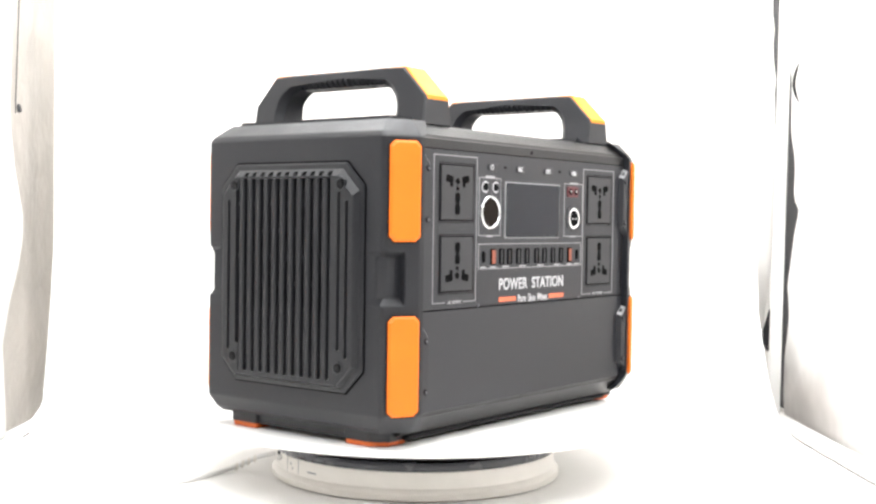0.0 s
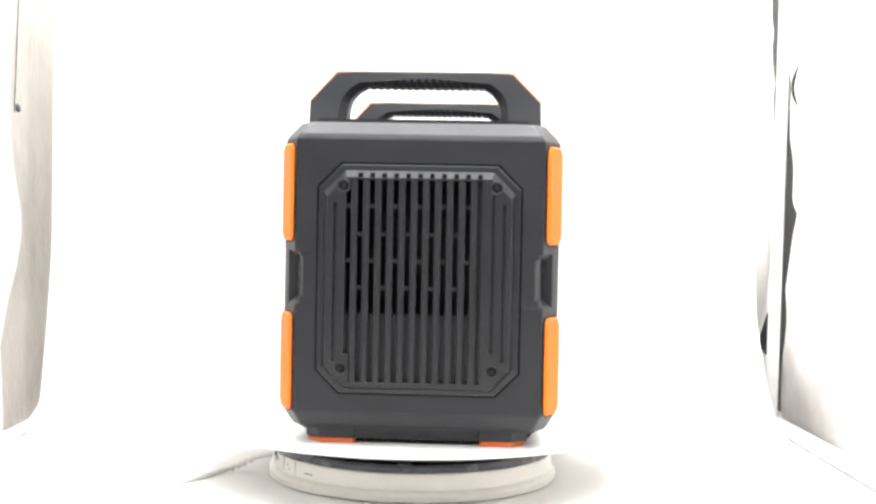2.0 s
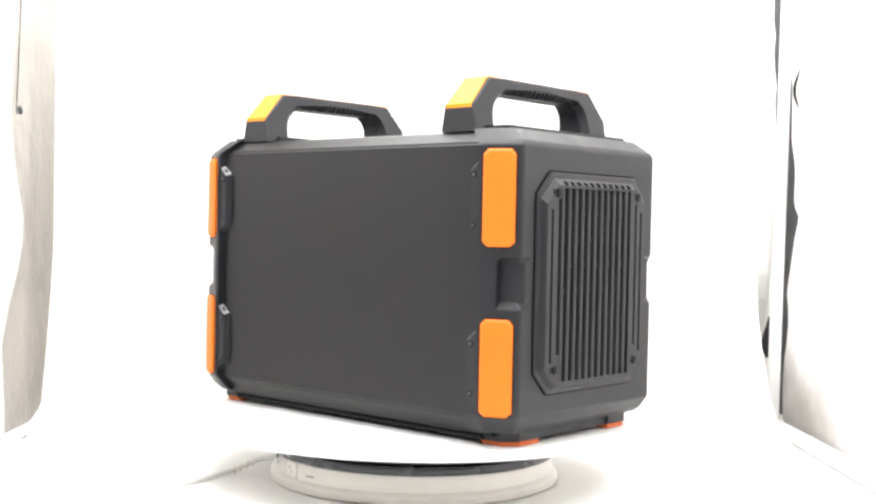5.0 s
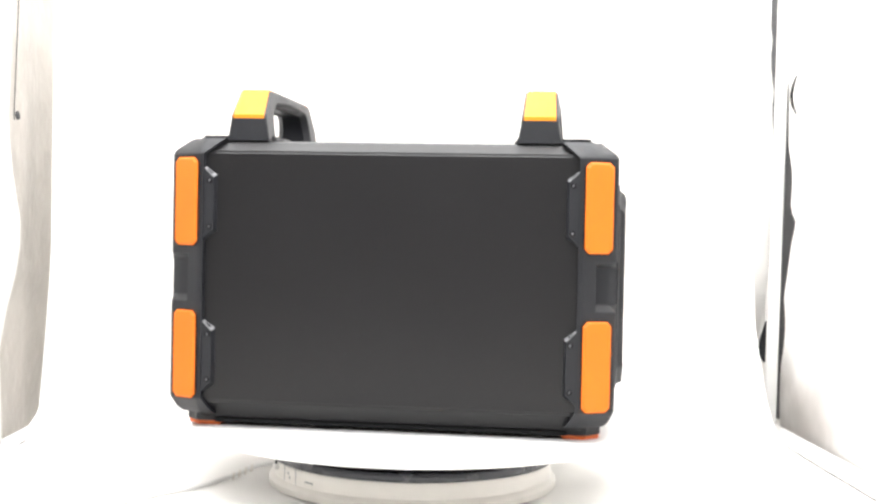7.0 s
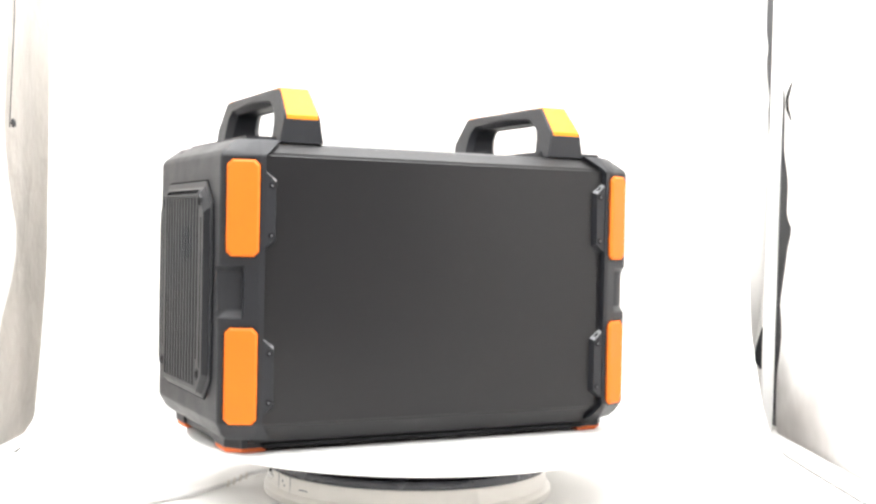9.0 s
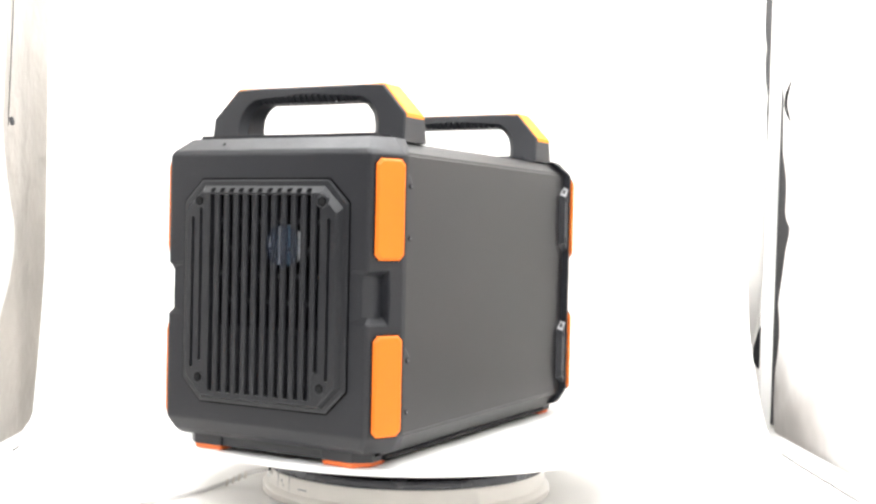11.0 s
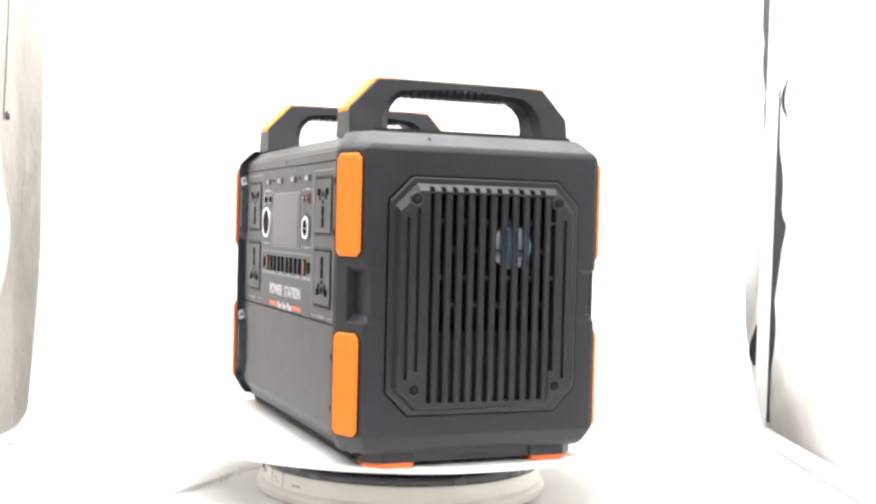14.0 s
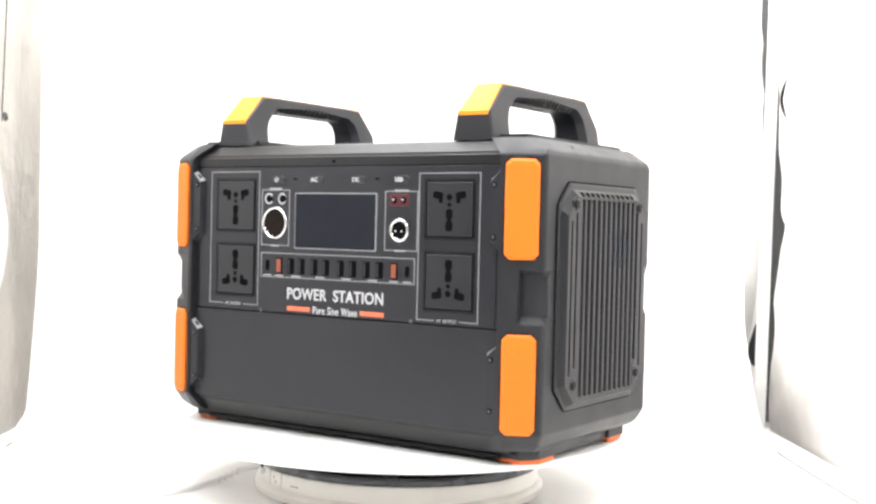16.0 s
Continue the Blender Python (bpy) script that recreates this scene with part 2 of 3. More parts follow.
def cloth_panel(name, fx, ys, zs, amp, mat, thick=0.004, seed=0, far=None, curl=0.0, kick=0.0):
    """An upright cloth at x = fx, waved and uneven, with thickness. far: heights and y of its far edge; curl: how far that edge turns outward; kick: how far its foot does."""
    ny, nz = 44, 90
    grids = []
    for off in (0, thick if fx > 0 else -thick):
        g = []
        for j in range(nz + 1):
            row = []
            for i in range(ny + 1):
                z = zs[0] + (zs[1] - zs[0]) * j / nz
                end = float(np.interp(z, [p[0] for p in far], [p[1] for p in far])) if far else ys[1]
                y = ys[0] + (end - ys[0]) * (i / ny) ** 0.7
                w = amp * (noise.noise((y * 5 + seed, z * 2.2, seed)) + 0.5 * noise.noise((y * 14, z * 5 + seed, 2.0)))
                w *= min(1, max(0.0, (z - zs[0]) * 10))
                w *= min(1, (1 - i / ny) * 6) if far else 1
                out = curl * max(0, 1 - (end - y) / 0.06) ** 2 + kick * max(0, 1 - (z - zs[0]) / 0.10) ** 2 * max(0, 1 - (end - y) / 0.25)
                row.append((fx + off + w + math.copysign(out, fx), y, z))
            g.append(row)
        grids.append(g)
    bm = bmesh.new()
    vs = [[[bm.verts.new(p) for p in r] for r in g] for g in grids]
    for g in vs:
        for j in range(nz):
            for i in range(ny):
                bm.faces.new((g[j][i], g[j][i + 1], g[j + 1][i + 1], g[j + 1][i]))
    a, b = vs
    rim = [(0, i) for i in range(ny)] + [(j, ny) for j in range(nz)] + [(nz, i) for i in range(ny, 0, -1)] + [(j, 0) for j in range(nz, 0, -1)]
    for k in range(len(rim)):
        p, q = rim[k], rim[(k + 1) % len(rim)]
        bm.faces.new((a[p[0]][p[1]], a[q[0]][q[1]], b[q[0]][q[1]], b[p[0]][p[1]]))
    return part(name, bm, mat, smooth=True)


def build_tent():
    # white sheet that hangs at the back and sweeps forward over the floor
    prof = [(-1.0, FLOOR + 0.0015), (-0.6, FLOOR + 0.0015), (-0.2, FLOOR + 0.0015), (0.10, FLOOR + 0.0015), (0.185, FLOOR + 0.003), (0.24, -0.050), (0.27, -0.024),
            (0.305, 0.025), (0.328, 0.065), (0.338, 0.12), (0.325, 0.177), (0.300, 0.31), (0.292, 0.38), (0.292, 0.45), (0.29, 0.56)]
    dense = []
    for (y0, z0), (y1, z1) in zip(prof, prof[1:]):
        for k in range(4):
            dense.append((y0 + (y1 - y0) * k / 4, z0 + (z1 - z0) * k / 4))
    dense.append(prof[-1])
    bm = bmesh.new()
    nx = 24
    sheets = []
    for off in (0, -0.001):
        rows = []
        for y, z in dense:
            up = min(1, max(0, (z - FLOOR - 0.01) * 4))
            left = -0.4225 - 0.0130 * min(1, max(0, (0.15 - z) / 0.20)) ** 1.3
            rows.append([bm.verts.new((left + (0.4225 - left) * i / nx, y - off + up * 0.003 * noise.noise((i * 0.4, z * 5, 1.3)) + (1 - i / nx) * (min(y, 0.246) - y if z > FLOOR + 0.002 else 0), z + off)) for i in range(nx + 1)])
        sheets.append(rows)
        for a, b in zip(rows, rows[1:]):
            for i in range(nx):
                bm.faces.new((a[i], a[i + 1], b[i + 1], b[i]))
    for i in (0, nx):
        for k in range(len(dense) - 1):
            bm.faces.new((sheets[0][k][i], sheets[0][k + 1][i], sheets[1][k + 1][i], sheets[1][k][i]))
    tagged(part("backdrop", bm, SHEET, smooth=True), "seamless white backdrop sheet sweeping over the tent floor", "backdrop", kind="structure")

    tagged(part("floor", box((-2.6, -3.2, FLOOR - 0.05), (2.6, 2.4, FLOOR - 0.001)), CLOTH), "white cloth-covered floor under the tent", "floor", kind="structure")
    tagged(cloth_panel("wall_east", WALL_R, (-0.44, 0.318), (FLOOR, 0.80), 0.004, WALL_CLOTH, seed=4.0, far=[(-0.058, 0.362), (-0.027, 0.352), (0.014, 0.342), (0.030, 0.334), (0.058, 0.328), (0.080, 0.331), (0.096, 0.337), (0.130, 0.324), (0.164, 0.313), (0.190, 0.297), (0.205, 0.319), (0.245, 0.316), (0.262, 0.322), (0.285, 0.335), (0.355, 0.337), (0.372, 0.346), (0.8, 0.350)], kick=0.008), "white cloth tent wall with brownish shade painted low down", "wall", kind="structure")
    tagged(cloth_panel("wall_west", WALL_L, (-0.32, 0.37), (FLOOR, 0.80), 0.011, SILVER, seed=9.0), "wrinkled silver lining of the tent side wall", "wall", kind="structure")
    flap = tagged(cloth_panel("side_flap", WALL_L + 0.014, (-0.31, 0.205), (FLOOR + 0.002, 0.79), 0.006, SILVER_FLAP, thick=0.003, seed=2.0, far=FLAP_EDGE, curl=0.020), "pale silvery cloth flap hanging before the silver lining", "cloth flap")
    tagged(part("wall_north", box((-0.52, 0.47, FLOOR), (0.52, 0.475, 0.82)), CLOTH), "white cloth behind the backdrop", "wall", kind="structure")
    tagged(part("wall_corner_east", box((0.478, 0.30, FLOOR), (0.483, 0.47, 0.82)), CLOTH), "white cloth of the tent corner", "wall", kind="structure")
    tagged(part("wall_corner_west", box((-0.483, 0.33, FLOOR), (-0.478, 0.47, 0.82)), CLOTH), "white cloth of the tent corner", "wall", kind="structure")
    tagged(part("ceiling", box((-0.5, -0.6, 0.82), (0.5, 0.48, 0.826)), CLOTH), "white cloth roof of the photo tent", "ceiling", kind="structure")

    # dark pieces that paint the shade in the gaps by the pole
    tagged(part("gap_shade", box((0.4755, 0.300, FLOOR + 0.004), (0.4775, 0.418, 0.42)), GAP_CORD_DARK), "dark panel painting the shade in the gap beside the corner pole", "cloth strip")
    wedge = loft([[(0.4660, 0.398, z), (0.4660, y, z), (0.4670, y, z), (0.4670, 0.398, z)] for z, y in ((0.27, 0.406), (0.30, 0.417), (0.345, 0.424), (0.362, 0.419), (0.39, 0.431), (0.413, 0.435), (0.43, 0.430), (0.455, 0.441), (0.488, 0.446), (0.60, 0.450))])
    tagged(part("gap_shade", wedge, GAP_CORD_DARK), "dark tapering strip painting the shade behind the pole", "cloth strip")
    hang = loft([[(0.4150, y, z), (0.4480, y, z), (0.4480, y + 0.002, z), (0.4150, y + 0.002, z)] for z, y in ((0.285, 0.352), (0.20, 0.353), (0.13, 0.360), (0.08, 0.376), (0.03, 0.402), (-0.02, 0.425), (FLOOR, 0.436))])
    tagged(part("corner_cloth", hang, CLOTH, smooth=True), "white cloth hanging loosely in the tent corner", "cloth")
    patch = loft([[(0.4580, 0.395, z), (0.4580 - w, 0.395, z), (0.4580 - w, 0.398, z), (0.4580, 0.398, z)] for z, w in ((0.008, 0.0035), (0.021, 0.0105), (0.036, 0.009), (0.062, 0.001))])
    tagged(part("gap_shade", patch, GAP_CORD_DARK), "small dark patch painting the shade in the tent corner", "cloth strip")

    # flat white corner post, leaning slightly
    post = loft([[(x + 0.010 * (z - 0.15), y, z) for x, y in ((0.4440, 0.341), (0.4450, 0.340), (0.4572, 0.340), (0.4582, 0.341), (0.4582, 0.347), (0.4572, 0.348), (0.4450, 0.348), (0.4440, 0.347))] for z in (FLOOR, 0.1, 0.3, 0.8)])
    tagged(part("tent_post", post, WHITE_PLASTIC), "flat white corner post of the photo tent", "post")
    strip = part("trim", box((0.4275, -0.44, FLOOR), (0.4585, 0.34, FLOOR + 0.006), 0.002, 2), WHITE_PLASTIC)
    tagged(strip, "white floor strip along the side wall", "trim", kind="structure")

    # dark wire loop lying on the side wall
    cu = [(0.4540, 0.2870 + 0.0190 * math.sin(math.pi * k / 14), 0.368 - 0.048 * k / 14) for k in range(15)]
    rings = [[(p[0] + r * math.cos(a), p[1] + 1.5 * r * math.sin(a), p[2]) for a in (0, 1.05, 2.09, 3.14, 4.19, 5.24)] for p, r in zip(cu, [0.0020 * min(1, 0.3 + math.sin(math.pi * k / 14)) for k in range(15)])]
    tagged(part("wire_loop", loft(rings), DARK), "thin dark wire loop on the white side wall", "wire loop")

    # seam cord and knot on the flap's edge
    cord = [(WALL_L + 0.0060, float(np.interp(z, [p[0] for p in FLAP_EDGE], [p[1] for p in FLAP_EDGE])) + 0.001, z) for z in [0.285 + 0.01 * k for k in range(20)]]
    rings = [[(p[0] + 0.0007 * math.cos(a), p[1] + 0.0007 * math.sin(a), p[2]) for a in (0.5, 2.1, 3.7, 5.2)] for p in cord]
    part("cord", loft(rings), GAP_CORD_DARK, flap, "thin dark cord along the edge")
    kn = bmesh.new()
    bmesh.ops.create_icosphere(kn, subdivisions=2, radius=0.0030)
    for v in kn.verts:
        v.co *= 1 + 0.5 * noise.noise(v.co * 300)
        v.co.z *= 1.7
        v.co += Vector((WALL_L + 0.010, 0.1935, 0.290))
    part("knot", kn, GAP_CORD_DARK, flap, "small dark knot", True)

    clip = loft([[(-0.4228 - 0.0012 * k, 0.1403 + 0.0230 * k, FLOOR + 0.0016), (-0.4210 - 0.0012 * k, 0.1403 + 0.0230 * k, FLOOR + 0.0016), (-0.4213 - 0.0012 * k, 0.1403 + 0.0230 * k, FLOOR + 0.0036), (-0.4225 - 0.0012 * k, 0.1403 + 0.0230 * k, FLOOR + 0.0036)] for k in (0, 0.5, 1)])
    tagged(part("clip", clip, DARK), "tiny dark clip lying on the white sheet", "clip")

    # the room around
    for name, lo, hi in (("room_wall_south", (-2.6, -3.25, FLOOR), (2.6, -3.2, 2.6)), ("room_wall_north", (-2.6, 2.4, FLOOR), (2.6, 2.45, 2.6)),
                         ("room_wall_east", (2.6, -3.25, FLOOR), (2.65, 2.45, 2.6)), ("room_wall_west", (-2.65, -3.25, FLOOR), (-2.6, 2.45, 2.6)),
                         ("room_ceiling", (-2.65, -3.25, 2.6), (2.65, 2.45, 2.65))):
        tagged(part(name, box(lo, hi), ROOM), "plain off-white painted room surface", "wall", kind="structure")


build_tent()


# ---------------------------------------------------------------- the turntable
def build_turntable():
    root = tagged(new("turntable"), "white motorised turntable with a dark ring and a wide white top", "turntable")
    z = pose(0, 0, 0)
    part("base", disc(z, [(0.1335, FLOOR + 0.002), (0.1365, FLOOR + 0.003), (0.1365, FLOOR + 0.0085), (0.1345, FLOOR + 0.011), (0.1326, FLOOR + 0.0118), (0.1318, FLOOR + 0.0125), (0.1314, -0.0440), (0.1306, -0.0428)], 96), BASE_WHITE, root, "off-white plastic base", True)
    part("ring", disc(z, [(0.1300, -0.0428), (0.1336, -0.0420), (0.1342, -0.0362), (0.1336, -0.0346), (0.1300, -0.0336)], 96), RING_DARK, root, "glossy dark ring", True)
    part("bearing_ring", disc(z, [(0.1285, -0.0338), (0.1318, -0.0322), (0.1318, -0.0165), (0.128, -0.0158)], 96), DARK, root, "matt black bearing ring", True)
    top = part("top_plate", disc(z, [(0.205, -0.0156), (0.2085, -0.0152), (0.2090, -0.0112), (0.2080, -0.0099), (0.206, -0.0095)], 128), WHITE_PLASTIC, root, "round white top plate", True)
    def side(deg, zz):
        a = radians(deg)
        return pose(0.1314 * math.cos(a), 0.1314 * math.sin(a), zz, 90, 0, deg + 90)
    part("power_socket", disc(side(196, -0.0480), [(0.0042, 0), (0.0042, 0.0012), (0.0034, 0.0014)], 20), BLACK, root, "dark round power socket")
    part("plug", disc(side(199.5, -0.0480), [(0.0026, 0), (0.0026, 0.0035), (0.0018, 0.0040)], 16), WHITE_PLASTIC, root, "small white plug")
    for deg in (208, 217.5):
        part("seam", slab(round_rect(0.0007, 0.0180, 0.0003), 0.0004, side(deg, -0.0510)), GREY_INK, root)
    for deg, zz in ((211.5, -0.0490), (213, -0.0525)):
        part("print_mark", slab(round_rect(0.0020, 0.0024, 0.0006), 0.0004, side(deg, zz)), GREY_INK, root)
    part("print_mark", slab(round_rect(0.0110, 0.0012, 0.0005), 0.0006, side(226, -0.0520)), GREY_INK, root)
    return root, top


TURNTABLE, TOP_PLATE = build_turntable()


def build_cable():
    pts = [(-0.1325, -0.019, -0.050), (-0.148, -0.018, -0.0525), (-0.160, -0.012, -0.060), (-0.174, -0.014, -0.0652), (-0.196, -0.058, -0.0652), (-0.226, -0.084, -0.0652), (-0.27, -0.15, -0.0652), (-0.33, -0.30, -0.0652), (-0.42, -0.55, -0.0652)]
    cu = bpy.data.curves.new("cable", "CURVE")
    cu.dimensions, cu.bevel_depth, cu.bevel_resolution = "3D", 0.0022, 3
    sp = cu.splines.new("NURBS")
    sp.points.add(len(pts) - 1)
    for p, c in zip(sp.points, pts):
        p.co = (*c, 1)
    sp.use_endpoint_u, sp.order_u = True, 3
    tmp = new("cable_curve", cu)
    me = bpy.data.meshes.new_from_object(tmp.evaluated_get(bpy.context.evaluated_depsgraph_get()))
    bpy.data.objects.remove(tmp)
    me.materials.append(WHITE_PLASTIC)
    ob = tagged(new("power_cable", me), "thin white power cable lying on the backdrop", "cable")
    for k in range(4):
        a = (-0.152 - 0.0058 * k, -0.0162 + 0.0008 * k, -0.0555 - 0.0028 * k)
        part("strain_relief", disc(pose(*a, 0, 100, 10), [(0.0024, -0.0013), (0.0036, -0.001), (0.0036, 0.001), (0.0024, 0.0013)], 16), BASE_WHITE, ob, "ribbed strain relief")


build_cable()

# ---------------------------------------------------------------- the power station
# its own space: x along its length, the control panel faces -y, z up
STATION = tagged(new("power_station"), "charcoal power station with orange bumpers and two carrying handles", "power station")
FY = -0.1066
TOP, BOTTOM = 0.2495, -0.0015


def octagon(hy, z0, z1, c):
    """A chamfered rectangle in y, z."""
    return [(hy - c, z0), (hy, z0 + c), (hy, z1 - c), (hy - c, z1), (c - hy, z1), (-hy, z1 - c), (-hy, z0 + c), (c - hy, z0)]


def build_body():
    prof = octagon(0.1066, BOTTOM, TOP, 0.0105)
    prof = [(math.copysign(0.0940, y) if z == BOTTOM else y, BOTTOM + 0.0165 if z == BOTTOM + 0.0105 else z) for y, z in prof]
    bm = loft([[(x, y, z) for y, z in prof] for x in (-0.172, 0.172)])
    edges = [e for e in bm.edges if abs(e.verts[0].co.x - e.verts[1].co.x) > 0.1]
    bmesh.ops.bevel(bm, geom=edges, offset=0.0016, segments=3, affect="EDGES")
    body = part("body", bm, SHELL, STATION, "dark grey painted metal shell", True)
    part("base_plate", box((-0.16, -0.0935, -0.0062), (0.16, 0.0935, BOTTOM + 0.0004), 0.0015), DARK, STATION, "dark recessed base plate")
    # seam under the control panel
    part("panel_seam", box((-0.1655, FY - 0.0003, 0.0983), (0.1655, FY + 0.002, 0.0993)), BLACK, body)
    part("top_seam", box((-0.1655, FY - 0.0003, 0.2292), (0.1655, FY + 0.002, 0.2300)), BLACK, body)
    part("front_cover", box((-0.1655, FY - 0.0005, 0.0172), (0.1655, FY + 0.001, 0.0981), 0.0004), PANEL, body, "plain charcoal lower front cover")
    part("screw", disc(front(-0.004, 0.2335, FY), [(0.0016, 0), (0.0016, 0.0004), (0.0008, 0.0006)], 12), BLACK, body)


build_body()


def plan(sx, level):
    """One level of an end cap: the outline seen from above."""
    z, dx, dy, seam, notch = level
    half = [(seam, 0.1132), (0.1715, 0.1124), (0.1825, 0.1072)]
    if notch:
        half += [(0.1812, 0.0997), (0.1915, 0.0972), (0.1945, 0.0962), (0.2004, 0.0928), (0.2004, 0.0605)]
    else:
        half += [(0.1835, 0.1067), (0.1996, 0.0992), (0.2006, 0.0968), (0.2004, 0.0790), (0.2004, 0.0605)]
    other = [(x, -y) for x, y in half[::-1]]
    pts = []
    for x, y in half + other:
        k = max(0.0, (x - 0.163) / 0.037)
        pts.append((sx * (x - dx * k), y * (1 - dy / 0.112), z))
    return pts


def build_cap(sx):
    levels = [(0.0030, 0.0095, 0.0090, 0.156, 0), (0.0072, 0.0050, 0.0055, 0.160, 0), (0.0175, 0, 0, 0.1665, 0), (0.0968, 0, 0, 0.1665, 0), (0.1045, 0, 0, 0.1665, 0), (0.1105, 0, 0, 0.1665, 1),
              (0.1425, 0, 0, 0.1665, 1), (0.1470, 0, 0, 0.1665, 0), (0.2050, 0, 0, 0.1665, 0), (0.2370, 0, 0, 0.1665, 0), (0.2410, 0.002, 0.0025, 0.1620, 0), (0.2515, 0.015, 0.0125, 0.150, 0)]
    # the end face is open behind the slots
    bm = loft([plan(sx, l) for l in levels], True, lambda i, j: j == 7 and 3 <= i <= 7)
    bmesh.ops.recalc_face_normals(bm, faces=bm.faces[:])
    sharp = [e for e in bm.edges if len(e.link_faces) == 2 and e.calc_face_angle(0) > radians(14)]
    bmesh.ops.bevel(bm, geom=sharp, offset=0.0011, segments=2, affect="EDGES", clamp_overlap=True)
    cap = part("end_cap", bm, CHARCOAL, STATION, "charcoal moulded end cap", 16)
    low, high = [[(sx * x, y, z) for x, y in ((0.150, -0.0880), (0.1775 + g, -0.0900), (0.1862 + g, -0.0800), (0.1862 + g, 0.0815), (0.1775 + g, 0.0915), (0.150, 0.0905))] for z, g in ((-0.0055, -0.0004), (0.0060, 0.0004))]
    part("skirt", loft([low, high]), CHARCOAL, cap, "low skirt between the feet")
    return cap


def octo_x(x, w, z0, z1, c):
    return [(x, y, z) for y, z in octagon(w, z0, z1, c)]


CHANNELS = [0.0040 + (k - 5.5) * 0.0095 for k in range(12)]
GAP = 0.0019
GROOVES = ((-0.0592, 0.068, 0.1930), (-0.0676, 0.062, 0.186), (0.0665, 0.060, 0.186))


def build_vent(sx, cap):
    y0, y1, z0, z1 = CHANNELS[0] - GAP, CHANNELS[-1] + GAP, 0.0435, 0.2045
    rings = [octo_x(sx * 0.1995, 0.0808, 0.0338, 0.2168, 0.0185), octo_x(sx * 0.2018, 0.0808, 0.0338, 0.2168, 0.0185), octo_x(sx * 0.2024, 0.0795, 0.0350, 0.2156, 0.0182), octo_x(sx * 0.2026, 0.0764, 0.0372, 0.2117, 0.0172),
             octo_x(sx * 0.2066, 0.0742, 0.0388, 0.2072, 0.0162), octo_x(sx * 0.2076, 0.0733, 0.0397, 0.2060, 0.0157)]
    bm = loft(rings, False)
    bm.verts.ensure_lookup_table()
    rim = bm.verts[-8:]
    edges = [bm.edges.get((rim[k], rim[(k + 1) % 8])) for k in range(8)]
    # the flat top has one large opening for the slats and three narrow blind grooves
    for ya, yb, za, zb, floor_x in [(y0, y1, z0, z1, None)] + [(y - 0.0014, y + 0.0014, za, zb, 0.2040) for y, za, zb in GROOVES]:
        corners = ((ya, za), (yb, za), (yb, zb), (ya, zb))
        up = [bm.verts.new((sx * 0.2076, y, z)) for y, z in corners]
        down = [bm.verts.new((sx * (floor_x or 0.1990), y, z)) for y, z in corners]
        for k in range(4):
            n = (k + 1) % 4
            edges.append(bm.edges.new((up[k], up[n])))
            bm.faces.new((up[k], up[n], down[n], down[k]))
        if floor_x:
            bm.faces.new(down)
    bmesh.ops.triangle_fill(bm, use_beauty=True, use_dissolve=False, edges=edges, normal=(sx, 0, 0))
    part("vent_panel", bm, VENT, cap, "raised octagonal vent panel")
    a = octo_x(sx * 0.2008, 0.0822, 0.0324, 0.2182, 0.0191)
    b = octo_x(sx * 0.2008, 0.0807, 0.0339, 0.2167, 0.0185)
    part("seam", loft([a, b], False), BLACK, cap, "dark seam round the vent panel")
    # closed floor of the grooves below and of the blind groove
    part("groove_floor", box((min(sx * 0.1985, sx * 0.2000), y0 - 0.001, z0 - 0.001), (max(sx * 0.1985, sx * 0.2000), y1 + 0.001, 0.0975)), CHARCOAL, cap)
    part("groove_floor", box((min(sx * 0.1985, sx * 0.2000), y0 - 0.001, 0.0975), (max(sx * 0.1985, sx * 0.2000), CHANNELS[0] + 0.0028, z1 + 0.001)), CHARCOAL, cap)
    # slats between the channels, rounded at the front
    for k in range(11):
        ya, yb = CHANNELS[k] + GAP, CHANNELS[k + 1] - GAP
        bm = loft([[(sx * x, y, z) for x, y in ((0.2036, ya + 0.0006), (0.2060, ya), (0.2071, ya + 0.0004), (0.2077, ya + 0.0012), (0.2077, yb - 0.0012), (0.2071, yb - 0.0004), (0.2060, yb), (0.2036, yb - 0.0006))] for z in (z0 - 0.0005, z1 - 0.004, z1 - 0.0005)])
        part("slat", bm, VENT, cap)
    # both ends of the last channel are filled
    for za, zb in ((z0, 0.066), (0.1975, z1)):
        part("channel_end", box((min(sx * 0.199, sx * 0.2076), CHANNELS[-1] - GAP, za), (max(sx * 0.199, sx * 0.2076), CHANNELS[-1] + GAP, zb)), VENT, cap)
    # small bridges across the open channels
    for k in range(1, 12):
        for z in ((0.1835, 0.1400) if k % 2 else (0.1612, 0.1185)):
            part("bridge", box((min(sx * 0.2022, sx * 0.2052), CHANNELS[k] - 0.0024, z - 0.0015), (max(sx * 0.2022, sx * 0.2052), CHANNELS[k] + 0.0024, z + 0.0015)), CHARCOAL, cap)
    # notches in the upper slope of the panel
    for k in range(11):
        part("notch", loft([[(sx * x, CHANNELS[k] + w, z) for x, z in ((0.2030, 0.2063), (0.2078, 0.2063), (0.2070, 0.2080), (0.2052, 0.2098), (0.2030, 0.2098))] for w in (-0.0018, 0.0018)]), BLACK, cap)
